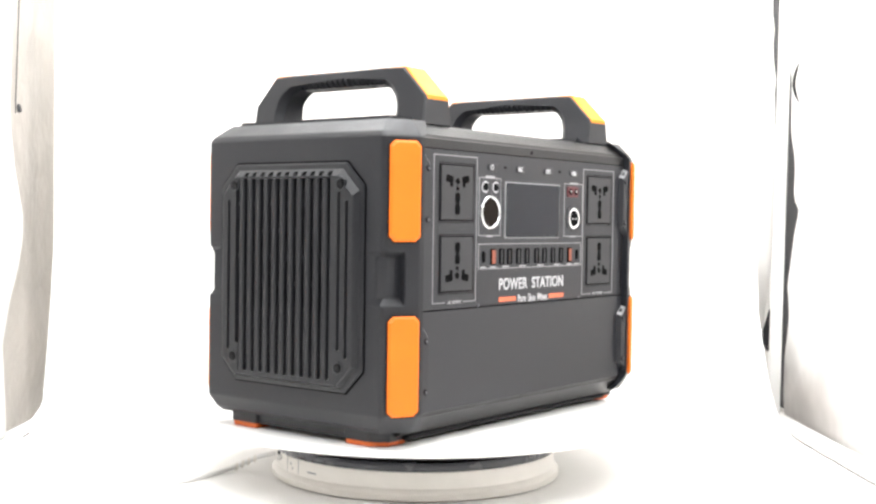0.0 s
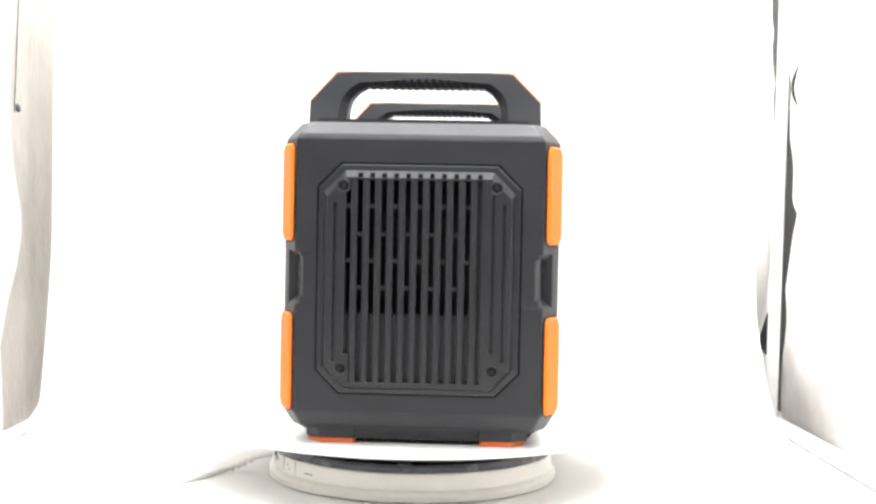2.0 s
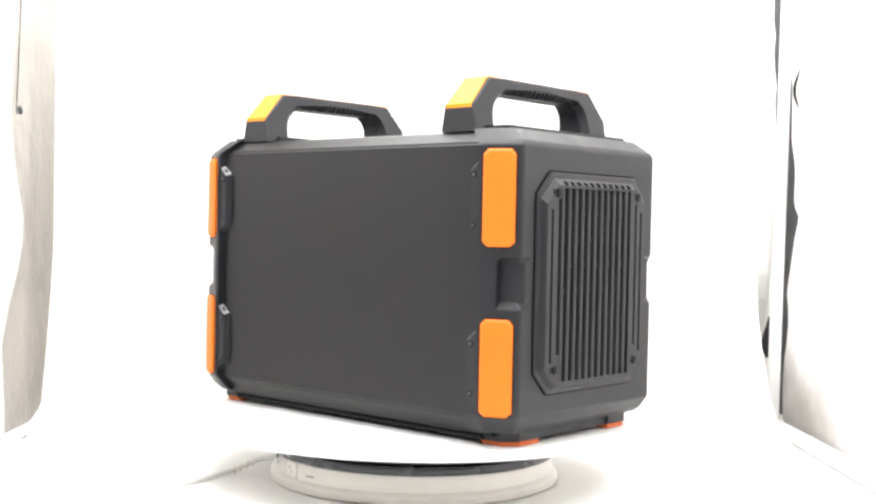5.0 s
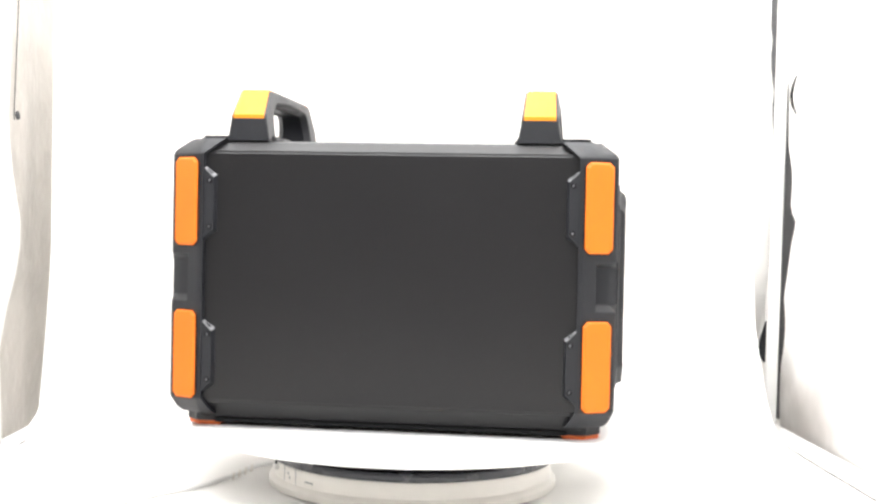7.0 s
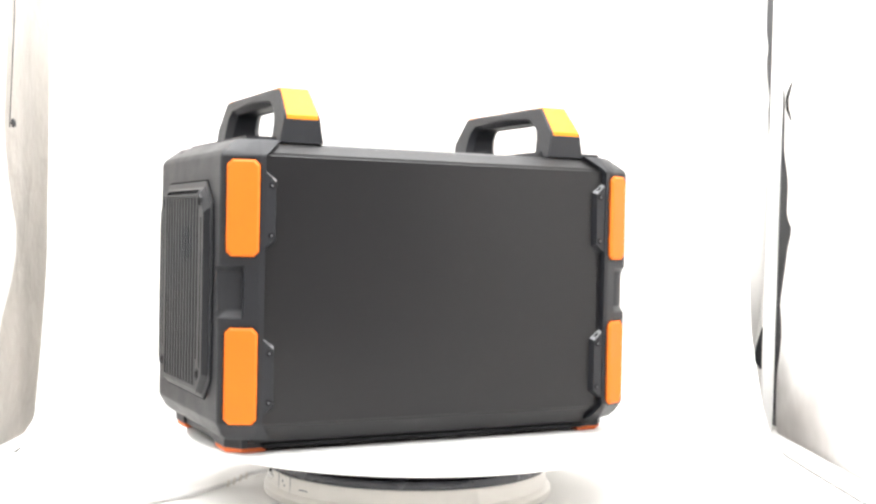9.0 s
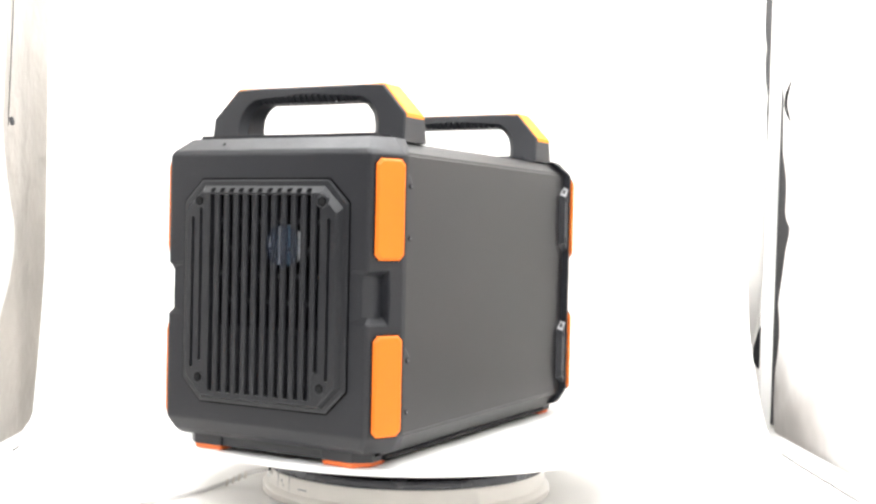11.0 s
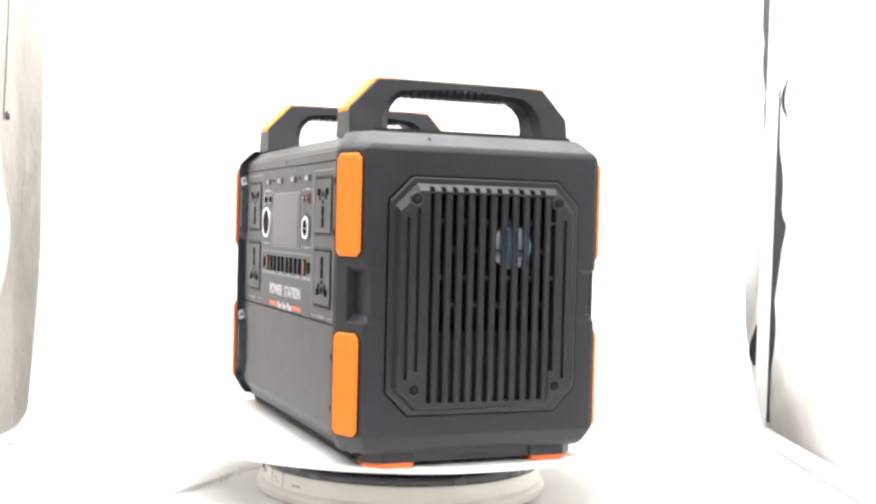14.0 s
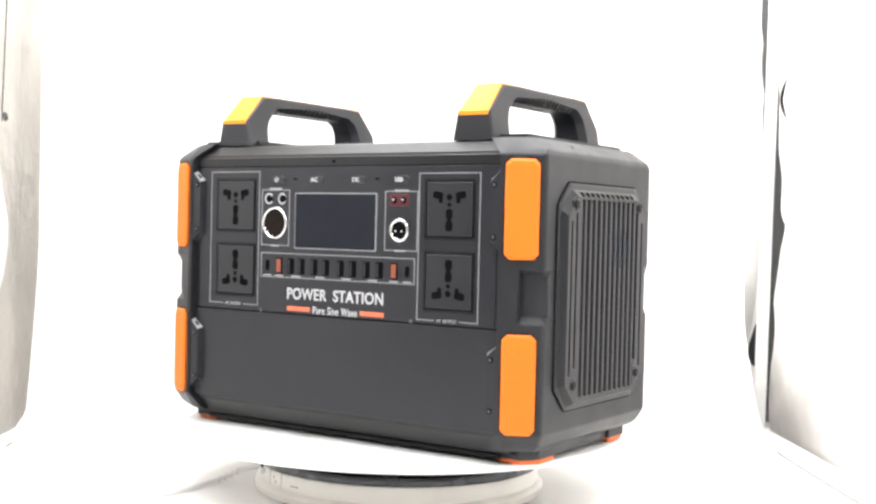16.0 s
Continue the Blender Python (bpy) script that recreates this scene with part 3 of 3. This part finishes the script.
    # corner screws in round pockets
    for y, z in ((0.0600, 0.1993), (-0.0610, 0.1993), (0.0605, 0.0540), (-0.0600, 0.0540)):
        m = pose(sx * 0.2074, y, z, 0, 90 * sx, 0)
        part("screw_boss", disc(m, [(0.0062, -0.001), (0.0060, 0.0004), (0.0052, 0.0007), (0.0043, 0.0003), (0.0040, -0.0006)], 6, False), VENT, cap)
        part("screw", disc(m, [(0.0042, -0.003), (0.0040, 0.0002), (0.0034, 0.0003)], 6), BLACK, cap, "recessed dark screw")
        part("screw_head", disc(m, [(0.0026, 0.0003), (0.0025, 0.0008), (0.0014, 0.0011)], 14), DARK, cap)
    # fan behind the slots
    part("fan", box((min(sx * 0.170, sx * 0.172), -0.075, 0.085), (max(sx * 0.170, sx * 0.172), 0.075, 0.225)), BLACK, cap, "black cooling fan in the dark")


def build_pads(sx, cap):
    ax, ay, bx, by = 0.1728, 0.1143, 0.1964, 0.10276
    ln = math.hypot(bx - ax, by - ay)
    for sy in (-1, 1):
        d = Vector((sx * (bx - ax), sy * (by - ay), 0)).normalized()
        up = Vector((0, 0, 1))
        n = Vector((sx * abs(by - ay), sy * abs(bx - ax), 0)).normalized()
        for z0, z1 in ((0.1553, 0.2331), (0.0181, 0.0959)):
            mid = Vector((sx * (ax + bx) / 2, sy * (ay + by) / 2, (z0 + z1) / 2))
            m = Matrix((d, up, n)).transposed().to_4x4()
            m.translation = mid - n * 0.0035
            pts = round_rect(ln + 0.0008, z1 - z0 + 0.0012, 0.0042, 1)
            part("pad_recess", slab(round_rect(ln + 0.0024, z1 - z0 + 0.0028, 0.0050, 1), 0.0006, m @ pose(0, 0, 0.0020)), BLACK, cap)
            part("bumper_pad", slab(pts, 0.0046, m, 0.0020), ORANGE, STATION, "orange rubber bumper pad")
        # hexagonal tabs that hold the shell
        for za, zb in ((0.1585, 0.2265), (0.0215, 0.0890)):
            y = sy * 0.1055
            out = [(0.167, za), (0.1555, za + 0.0085), (0.1555, zb - 0.0085), (0.167, zb)]
            big = [(sx * x, y, z) for x, z in out]
            top = [(sx * (x + (0.0024 if x < 0.16 else 0)), sy * 0.1122, z + (0.0024 if z < (za + zb) / 2 else -0.0024)) for x, z in out]
            part("clamp_tab", loft([big, top]), CHARCOAL, cap, "angular clamp tab")
            # thin pale sheet that paints the highlight on the upper slope
            a, b, c, d = Vector(big[3]), Vector(big[2]), Vector(top[2]), Vector(top[3])
            nn = (b - a).cross(d - a).normalized()
            nn = (nn if nn.z > 0 else -nn) * 0.0004
            quad = [a.lerp(c, 0.04), b.lerp(d, 0.03), c.lerp(a, 0.02), d.lerp(b, 0.06)]
            part("tab_highlight", loft([[tuple(q - nn) for q in quad], [tuple(q + nn) for q in quad]]), TAB_HIGHLIGHT, cap, "painted highlight on the upper slope of the tab")
            for z in (za + 0.0135, zb - 0.0135):
                m = pose(sx * 0.1615, sy * 0.1120, z, -90 * sy, 0, 0)
                part("screw", disc(m, [(0.0023, 0), (0.0023, 0.0006), (0.0012, 0.0008)], 12), BLACK, cap)
                part("screw_head", disc(m @ pose(0, 0, 0.0008), [(0.0013, 0), (0.0012, 0.0005), (0.0004, 0.0008)], 10), STEEL, cap)
        # foot
        yo = 0.0875 if sy < 0 else 0.0900

        def sole(gx, z):
            return [(sx * x, sy * y, z) for x, y in ((0.1550 - gx, 0.0510 - gx), (0.1868 + gx, 0.0510 - gx), (0.1878 + gx, 0.0520 - gx), (0.1878 + gx, yo - 0.0110 + gx), (0.1765 + gx, yo + gx), (0.1560 - gx, yo + gx), (0.1550 - gx, yo - 0.0010 + gx))]
        part("foot", loft([sole(-0.0012, -0.0095), sole(0, -0.0083), sole(0, -0.0040)]), FOOT, STATION, "orange rubber foot")
        part("foot_mount", loft([sole(0.0004, -0.0052), sole(0.0010, -0.0046), sole(0.0010, 0.0055)]), CHARCOAL, cap)


def build_handle(sx):
    """A flat-topped carrying handle that thins towards its top."""
    def half(z):
        return 0.0194 - 0.0032 * min(1, (z - 0.250) / 0.02) - 0.0018 * max(0, (z - 0.270) / 0.0275)
    cx = 0.1308
    outer = [(-0.0972, 0.2500), (-0.0968, 0.2728), (-0.0728, 0.2970), (-0.0703, 0.2980), (0.0728, 0.2980), (0.0753, 0.2970), (0.0978, 0.2725), (0.0982, 0.2500)]
    inner = [(-0.0635, 0.2500), (-0.0630, 0.2650), (-0.0608, 0.2740), (-0.0562, 0.2805), (-0.0480, 0.2855), (0.0500, 0.2855), (0.0590, 0.2805), (0.0640, 0.2740), (0.0665, 0.2650), (0.0672, 0.2500)]
    # match both outlines by length along the arch
    def along(path, n):
        seg = [math.dist(a, b) for a, b in zip(path, path[1:])]
        total, out = sum(seg), []
        for i in range(n):
            t = total * i / (n - 1)
            for k, s in enumerate(seg):
                if t <= s or k == len(seg) - 1:
                    u = min(1, t / s)
                    out.append((path[k][0] + (path[k + 1][0] - path[k][0]) * u, path[k][1] + (path[k + 1][1] - path[k][1]) * u))
                    break
                t -= s
        return out
    keys_o = [outer[0:2], outer[1:3], outer[2:6], outer[5:7], outer[6:8]]
    keys_i = [inner[0:2], inner[1:5], inner[4:6], inner[5:9], inner[8:10]]
    o, i_ = [], []
    for a, b, n in zip(keys_o, keys_i, (4, 7, 8, 7, 4)):
        o += along(a, n)[:-1]
        i_ += along(b, n)[:-1]
    o.append(outer[-1])
    i_.append(inner[-1])
    rings = []
    e = 0.0012
    for (yo, zo), (yi, zi) in zip(o, i_):
        dy, dz = yi - yo, zi - zo
        ln = math.hypot(dy, dz)
        dy, dz = dy / ln * e, dz / ln * e
        hO, hI = half(zo), half(zi)
        pts = [(cx - hO + e, yo, zo), (cx + hO - e, yo, zo), (cx + hO, yo + dy, zo + dz), (cx + hI, yi - 5.4 * dy, zi - 5.4 * dz), (cx + hI - 4.8 * e, yi, zi),
               (cx - hI + 4.8 * e, yi, zi), (cx - hI, yi - 5.4 * dy, zi - 5.4 * dz), (cx - hO, yo + dy, zo + dz)]
        rings.append([(sx * x, y, z) for x, y, z in pts])
    h = part("handle", loft(rings), CHARCOAL, STATION, "charcoal arched carrying handle", True)
    # orange strip over the shoulders and the top
    path = [(-0.0968, 0.2700), (-0.0965, 0.2729), (-0.0731, 0.2973), (-0.0705, 0.2982), (0.0730, 0.2982), (0.0756, 0.2973), (0.0975, 0.2726), (0.0979, 0.2700)]
    rr = []
    for k, (y, z) in enumerate(path):
        w = half(z) - 0.0021
        ny, nz = (-0.7, 0.7) if y < -0.072 else ((0.7, 0.7) if y > 0.0745 else (0, 1))
        t = 0.0 if k in (0, 7) else (0.0010 if k in (1, 2, 5, 6) else 0.0003)
        rr.append([(sx * (cx - w), y - ny * 0.002, z - nz * 0.002), (sx * (cx - w), y + ny * t * 0.6, z + nz * t * 0.6), (sx * (cx - w + 0.001), y + ny * t, z + nz * t),
                   (sx * (cx + w - 0.001), y + ny * t, z + nz * t), (sx * (cx + w), y + ny * t * 0.6, z + nz * t * 0.6), (sx * (cx + w), y - ny * 0.002, z - nz * 0.002)])
    part("grip_strip", loft(rr), STRIP, h, "orange strip over the handle top, painted yellower for the strong light on it")
    # finger ribs under the bar
    for k in range(16):
        y = -0.0465 + 0.0062 * k
        for sd in (-1, 1):
            xh = 0.0149
            sec = [(xh, 0.2938), (xh, 0.2896), (xh - 0.0035, 0.2848), (xh - 0.0080, 0.2848), (xh - 0.0080, 0.2938)]
            part("rib", loft([[(sx * (0.1308 + sd * x), yy, z) for x, z in sec] for yy in (y - 0.0018, y + 0.0018)]), CHARCOAL, h)
    part("handle_mount", box((min(sx * 0.108, sx * 0.178), -0.0880, 0.2490), (max(sx * 0.108, sx * 0.178), 0.0880, 0.2550), 0.0022, 2), CHARCOAL, STATION, "raised mount under the handle")


for side in (-1, 1):
    CAP = build_cap(side)
    build_vent(side, CAP)
    build_pads(side, CAP)
    build_handle(side)
    if side == 1:
        part("sticker", disc(pose(0.2079, 0.0230, 0.1642, 0, 90, 0), [(0.0168, 0), (0.0168, 0.0002)], 10), STICKER, CAP, "clear bluish round sticker on the slats")
        part("hub_label", disc(pose(0.2012, 0.0222, 0.1642, 0, 90, 0), [(0.0170, 0), (0.0170, 0.0004)], 28), LABEL_SILVER, CAP, "silvery round fan label behind the slats")
        part("screw", disc(pose(0.1945, -0.0470, 0.2462, 0, 48, 0), [(0.0013, 0), (0.0013, 0.0004), (0.0008, 0.0005)], 12), DARK, CAP, "small dark screw")
        part("hub_band", box((0.2014, 0.0180, 0.1480), (0.2019, 0.0262, 0.1804)), LABEL_BLUE, CAP)


# ---------------------------------------------------------------- the control panel
def build_panel():
    panel = part("control_panel", box((-0.1600, FY - 0.0005, 0.1003), (0.1640, FY + 0.001, 0.2299), 0.0004), PANEL, STATION, "charcoal control panel with printed frames")
    panel.location = (-0.0020, 0, -0.0008)
    y = FY - 0.0005
    # outlet groups
    for x0, x1, z0, z1 in ((-0.1460, -0.0860, 0.1050, 0.2262), (0.0885, 0.1480, 0.1030, 0.2240)):
        bm = frame_line(x0, x1, z0, z1, y)
        part("printed_frame", bm, GREY_INK, panel, "thin grey printed outline")
        xm = (x0 + x1) / 2
        part("caption_gap", box((xm - 0.012, y - 0.0004, z0 - 0.001), (xm + 0.012, y, z0 + 0.002)), PANEL, panel)
        lettering("AC OUTPUT", xm - 0.0095, xm + 0.0095, z0 - 0.0008, z0 + 0.0018, y - 0.0004, CAPTION_INK, panel, "caption")
        part("printed_line", box((x0 + 0.001, y - 0.0003, (z0 + z1) / 2 - 0.0003), (x1 - 0.001, y, (z0 + z1) / 2 + 0.0003)), SOCKET, panel)
    for x, z, flip in ((-0.1145, 0.1955, 0), (-0.1138, 0.1368, 180), (0.1190, 0.1944, 0), (0.1195, 0.1354, 180)):
        part("socket_recess", slab(round_rect(0.0462, 0.0462, 0.0008, 1), 0.0004, front(x, z, y)), BLACK, panel)
        so = part("socket", slab(round_rect(0.0440, 0.0440, 0.001, 2), 0.0010, front(x, z, y), 0.0005), SOCKET, panel, "black universal power socket")
        part("socket_lip", loft([[tuple(front(x, z, y - 0.0004) @ Vector((px, pz, 0))) for px, pz in round_rect(0.0490, 0.0490, 0.001, 1)],
                                       [tuple(front(x, z, y - 0.0004) @ Vector((px, pz, 0))) for px, pz in round_rect(0.0480, 0.0480, 0.001, 1)]], False), BLACK, panel)
        m = front(x, z, y - 0.0010, flip)
        holes = [((-0.0110, 0.0112), 0.0095, 0.0056, -10), ((0.0110, 0.0112), 0.0095, 0.0056, 10), ((-0.0085, 0.0082), 0.0036, 0.0066, 0), ((0.0085, 0.0082), 0.0036, 0.0066, 0),
                 ((0, 0.0095), 0.0048, 0.0048, 45), ((0, 0.0035), 0.0032, 0.0032, 45), ((0, -0.0040), 0.0062, 0.0078, 0), ((0, -0.0088), 0.0040, 0.0036, 0), ((0, -0.0138), 0.0066, 0.0078, 0)]
        for (hx, hz), w, h, spin in holes:
            part("socket_hole", slab(round_rect(w * 1.02, h * 1.06, min(w, h) * 0.32, 2), 0.0003, m @ pose(hx, hz, 0, 0, 0, spin)), BLACK, so)
    # display
    part("display_bezel", slab(round_rect(0.0900, 0.0495, 0.0015, 2), 0.0006, front(0.0008, 0.1824, y), 0.0003), GREY_INK, panel)
    part("display", slab(round_rect(0.0878, 0.0474, 0.0012, 2), 0.0010, front(0.0008, 0.1824, y), 0.0002), GLASS_BLACK, panel, "dark glossy display, switched off")
    # car socket and round jacks
    part("printed_frame", frame_line(-0.0833, -0.0505, 0.1598, 0.2098, y), GREY_INK, panel)
    part("caption_bar", box((-0.0740, y - 0.0004, 0.2094), (-0.0600, y, 0.2112)), CAPTION_INK, panel)
    part("caption_bar", box((-0.0715, y - 0.0004, 0.1590), (-0.0625, y, 0.1604)), CAPTION_INK, panel)
    part("car_socket", ring_band(front(-0.0670, 0.1800, y), 0.0122, 0.0143, 0.0020), CHROME, panel, "chrome-rimmed car socket", True)
    part("car_socket_bore", disc(front(-0.0670, 0.1800, y), [(0.0123, 0), (0.0123, 0.0008)], 32), BORE, panel)
    for x in (-0.0744, -0.0588):
        part("dc_jack", disc(front(x + 0.0005, 0.2017, y), [(0.0034, 0), (0.0034, 0.0008), (0.0028, 0.0010)], 20), BLACK, panel)
        part("jack_mark", loft([[tuple(front(x, 0.2017, y - 0.0006) @ Vector((r * math.cos(a), r * math.sin(a), 0))) for a in [radians(45 + 27 * k) for k in range(11)]] for r in (0.0037, 0.0051)], False), WHITE_INK, panel)
    # red connector and round charging port
    part("printed_frame", frame_line(0.0541, 0.0879, 0.1590, 0.2090, y), GREY_INK, panel)
    part("caption_bar", box((0.0640, y - 0.0004, 0.2086), (0.0780, y, 0.2100)), CAPTION_INK, panel)
    part("caption_bar", box((0.0650, y - 0.0004, 0.1584), (0.0760, y, 0.1598)), CAPTION_INK, panel)
    red = part("red_connector", slab(round_rect(0.0196, 0.0100, 0.0018, 3), 0.0010, front(0.0690, 0.2012, y), 0.0005), RED, panel, "dark red two-pin connector")
    for x in (0.0642, 0.0737):
        part("pin_hole", disc(front(x, 0.2012, y - 0.0010), [(0.0027, 0), (0.0027, 0.0003)], 16), BLACK, red)
        part("pin", disc(front(x - 0.0005, 0.2016, y - 0.0012), [(0.0011, 0), (0.0011, 0.0008)], 10), CHROME, red)
    part("port_nut", disc(front(0.0692, 0.1762, y), [(0.0126, 0), (0.0126, 0.0006), (0.0118, 0.0009)], 8), SOCKET, panel)
    port = part("charging_port", ring_band(front(0.0700, 0.1762, y - 0.0008), 0.0074, 0.0098, 0.0016), CHROME, panel, "chrome ring of a round charging port", True)
    part("port_core", disc(front(0.0700, 0.1762, y - 0.0008), [(0.0075, 0), (0.0075, 0.0006)], 28), BLACK, port)
    for x in (0.0668, 0.0730):
        part("pin", disc(front(x, 0.1756, y - 0.0012), [(0.0010, 0), (0.0010, 0.0012)], 10), CHROME, port)
    # row of charging ports
    part("printed_frame", frame_line(-0.0831, 0.0858, 0.1314, 0.1534, y), GREY_INK, panel)
    xs = (-0.0752, -0.0612, -0.0479, -0.0357, -0.0212, -0.0080, 0.0080, 0.0213, 0.0357, 0.0497, 0.0649, 0.0782)
    for k, x in enumerate(xs):
        c_port = k in (0, 11)
        w, h = (0.0040, 0.0095) if c_port else (0.0068, 0.0138)
        port = part("usb_port", slab(round_rect(w, h, w * (0.45 if c_port else 0.08), 3), 0.0010, front(x, 0.1420, y), 0.0003), BLACK, panel, "slim charging port" if c_port else "black upright charging port")
        if not c_port:
            tongue = PORT_ORANGE if k in (1, 10) else SOCKET
            part("tongue", box((x - 0.0024, y - 0.0014, 0.1362), (x + (0.0024 if k in (1, 10) else -0.0004), y - 0.0009, 0.1478)), tongue, port)
    for x, w in ((-0.0755, 0.009), (-0.0612, 0.009), (-0.0418, 0.010), (-0.0146, 0.010), (0.0146, 0.010), (0.0427, 0.010), (0.0649, 0.009), (0.0782, 0.008)):
        part("caption_bar", box((x - w / 2, y - 0.0003, 0.1326), (x + w / 2, y, 0.1338)), CAPTION_INK, panel)
    # writing
    lettering("POWER STATION", -0.0512, 0.0543, 0.1128, 0.1230, y, WHITE_INK, panel, "lettering", 0.018, 1.06)
    lettering("Pure Sine Wave", -0.0215, 0.0268, 0.1012, 0.1080, y, WHITE_INK, panel, "lettering", 0.006, 1.05)
    for x0, x1 in ((-0.0510, -0.0250), (0.0300, 0.0553)):
        part("orange_bar", box((x0, y - 0.0003, 0.1026), (x1, y, 0.1066)), ORANGE_INK, panel)
    # buttons
    for x, text in ((-0.0656, ""), (-0.0220, "AC"), (0.0239, "DC"), (0.0688, "USB")):
        b = part("button", slab(round_rect(0.0150, 0.0062, 0.0029, 5), 0.0012, front(x + 0.002, 0.2186, y), 0.0005), SOCKET, panel, "dark push button")
        if text:
            lettering(text, x - 0.0040, x + 0.0038, 0.2167, 0.2203, y - 0.0012, WHITE_INK, b, "button_lettering", 0.02)
        else:
            part("power_mark", ring_band(front(x, 0.2186, y - 0.0012), 0.0014, 0.0022, 0.0003, 16), WHITE_INK, b)
    for x in (-0.0445, 0.0455):
        part("indicator", slab(round_rect(0.0042, 0.0016, 0.0007, 3), 0.0006, front(x, 0.2192, y)), BLACK, panel)
    for x, z in ((-0.082, 0.1012), (0.083, 0.1012)):
        part("screw", disc(front(x, z, y), [(0.0016, 0), (0.0016, 0.0006), (0.0008, 0.0008)], 12), STEEL, panel)


build_panel()


# ---------------------------------------------------------------- what moves
def motions():
    rows, plate = [], []
    for t, deg in TURN:
        spin = pose(0, 0, 0, 0, 0, deg)
        rows.append((t, spin @ pose(0.0127, -0.0146, 0)))
        plate.append((t, spin))
    walk(STATION, rows)
    walk(TOP_PLATE, plate)


motions()
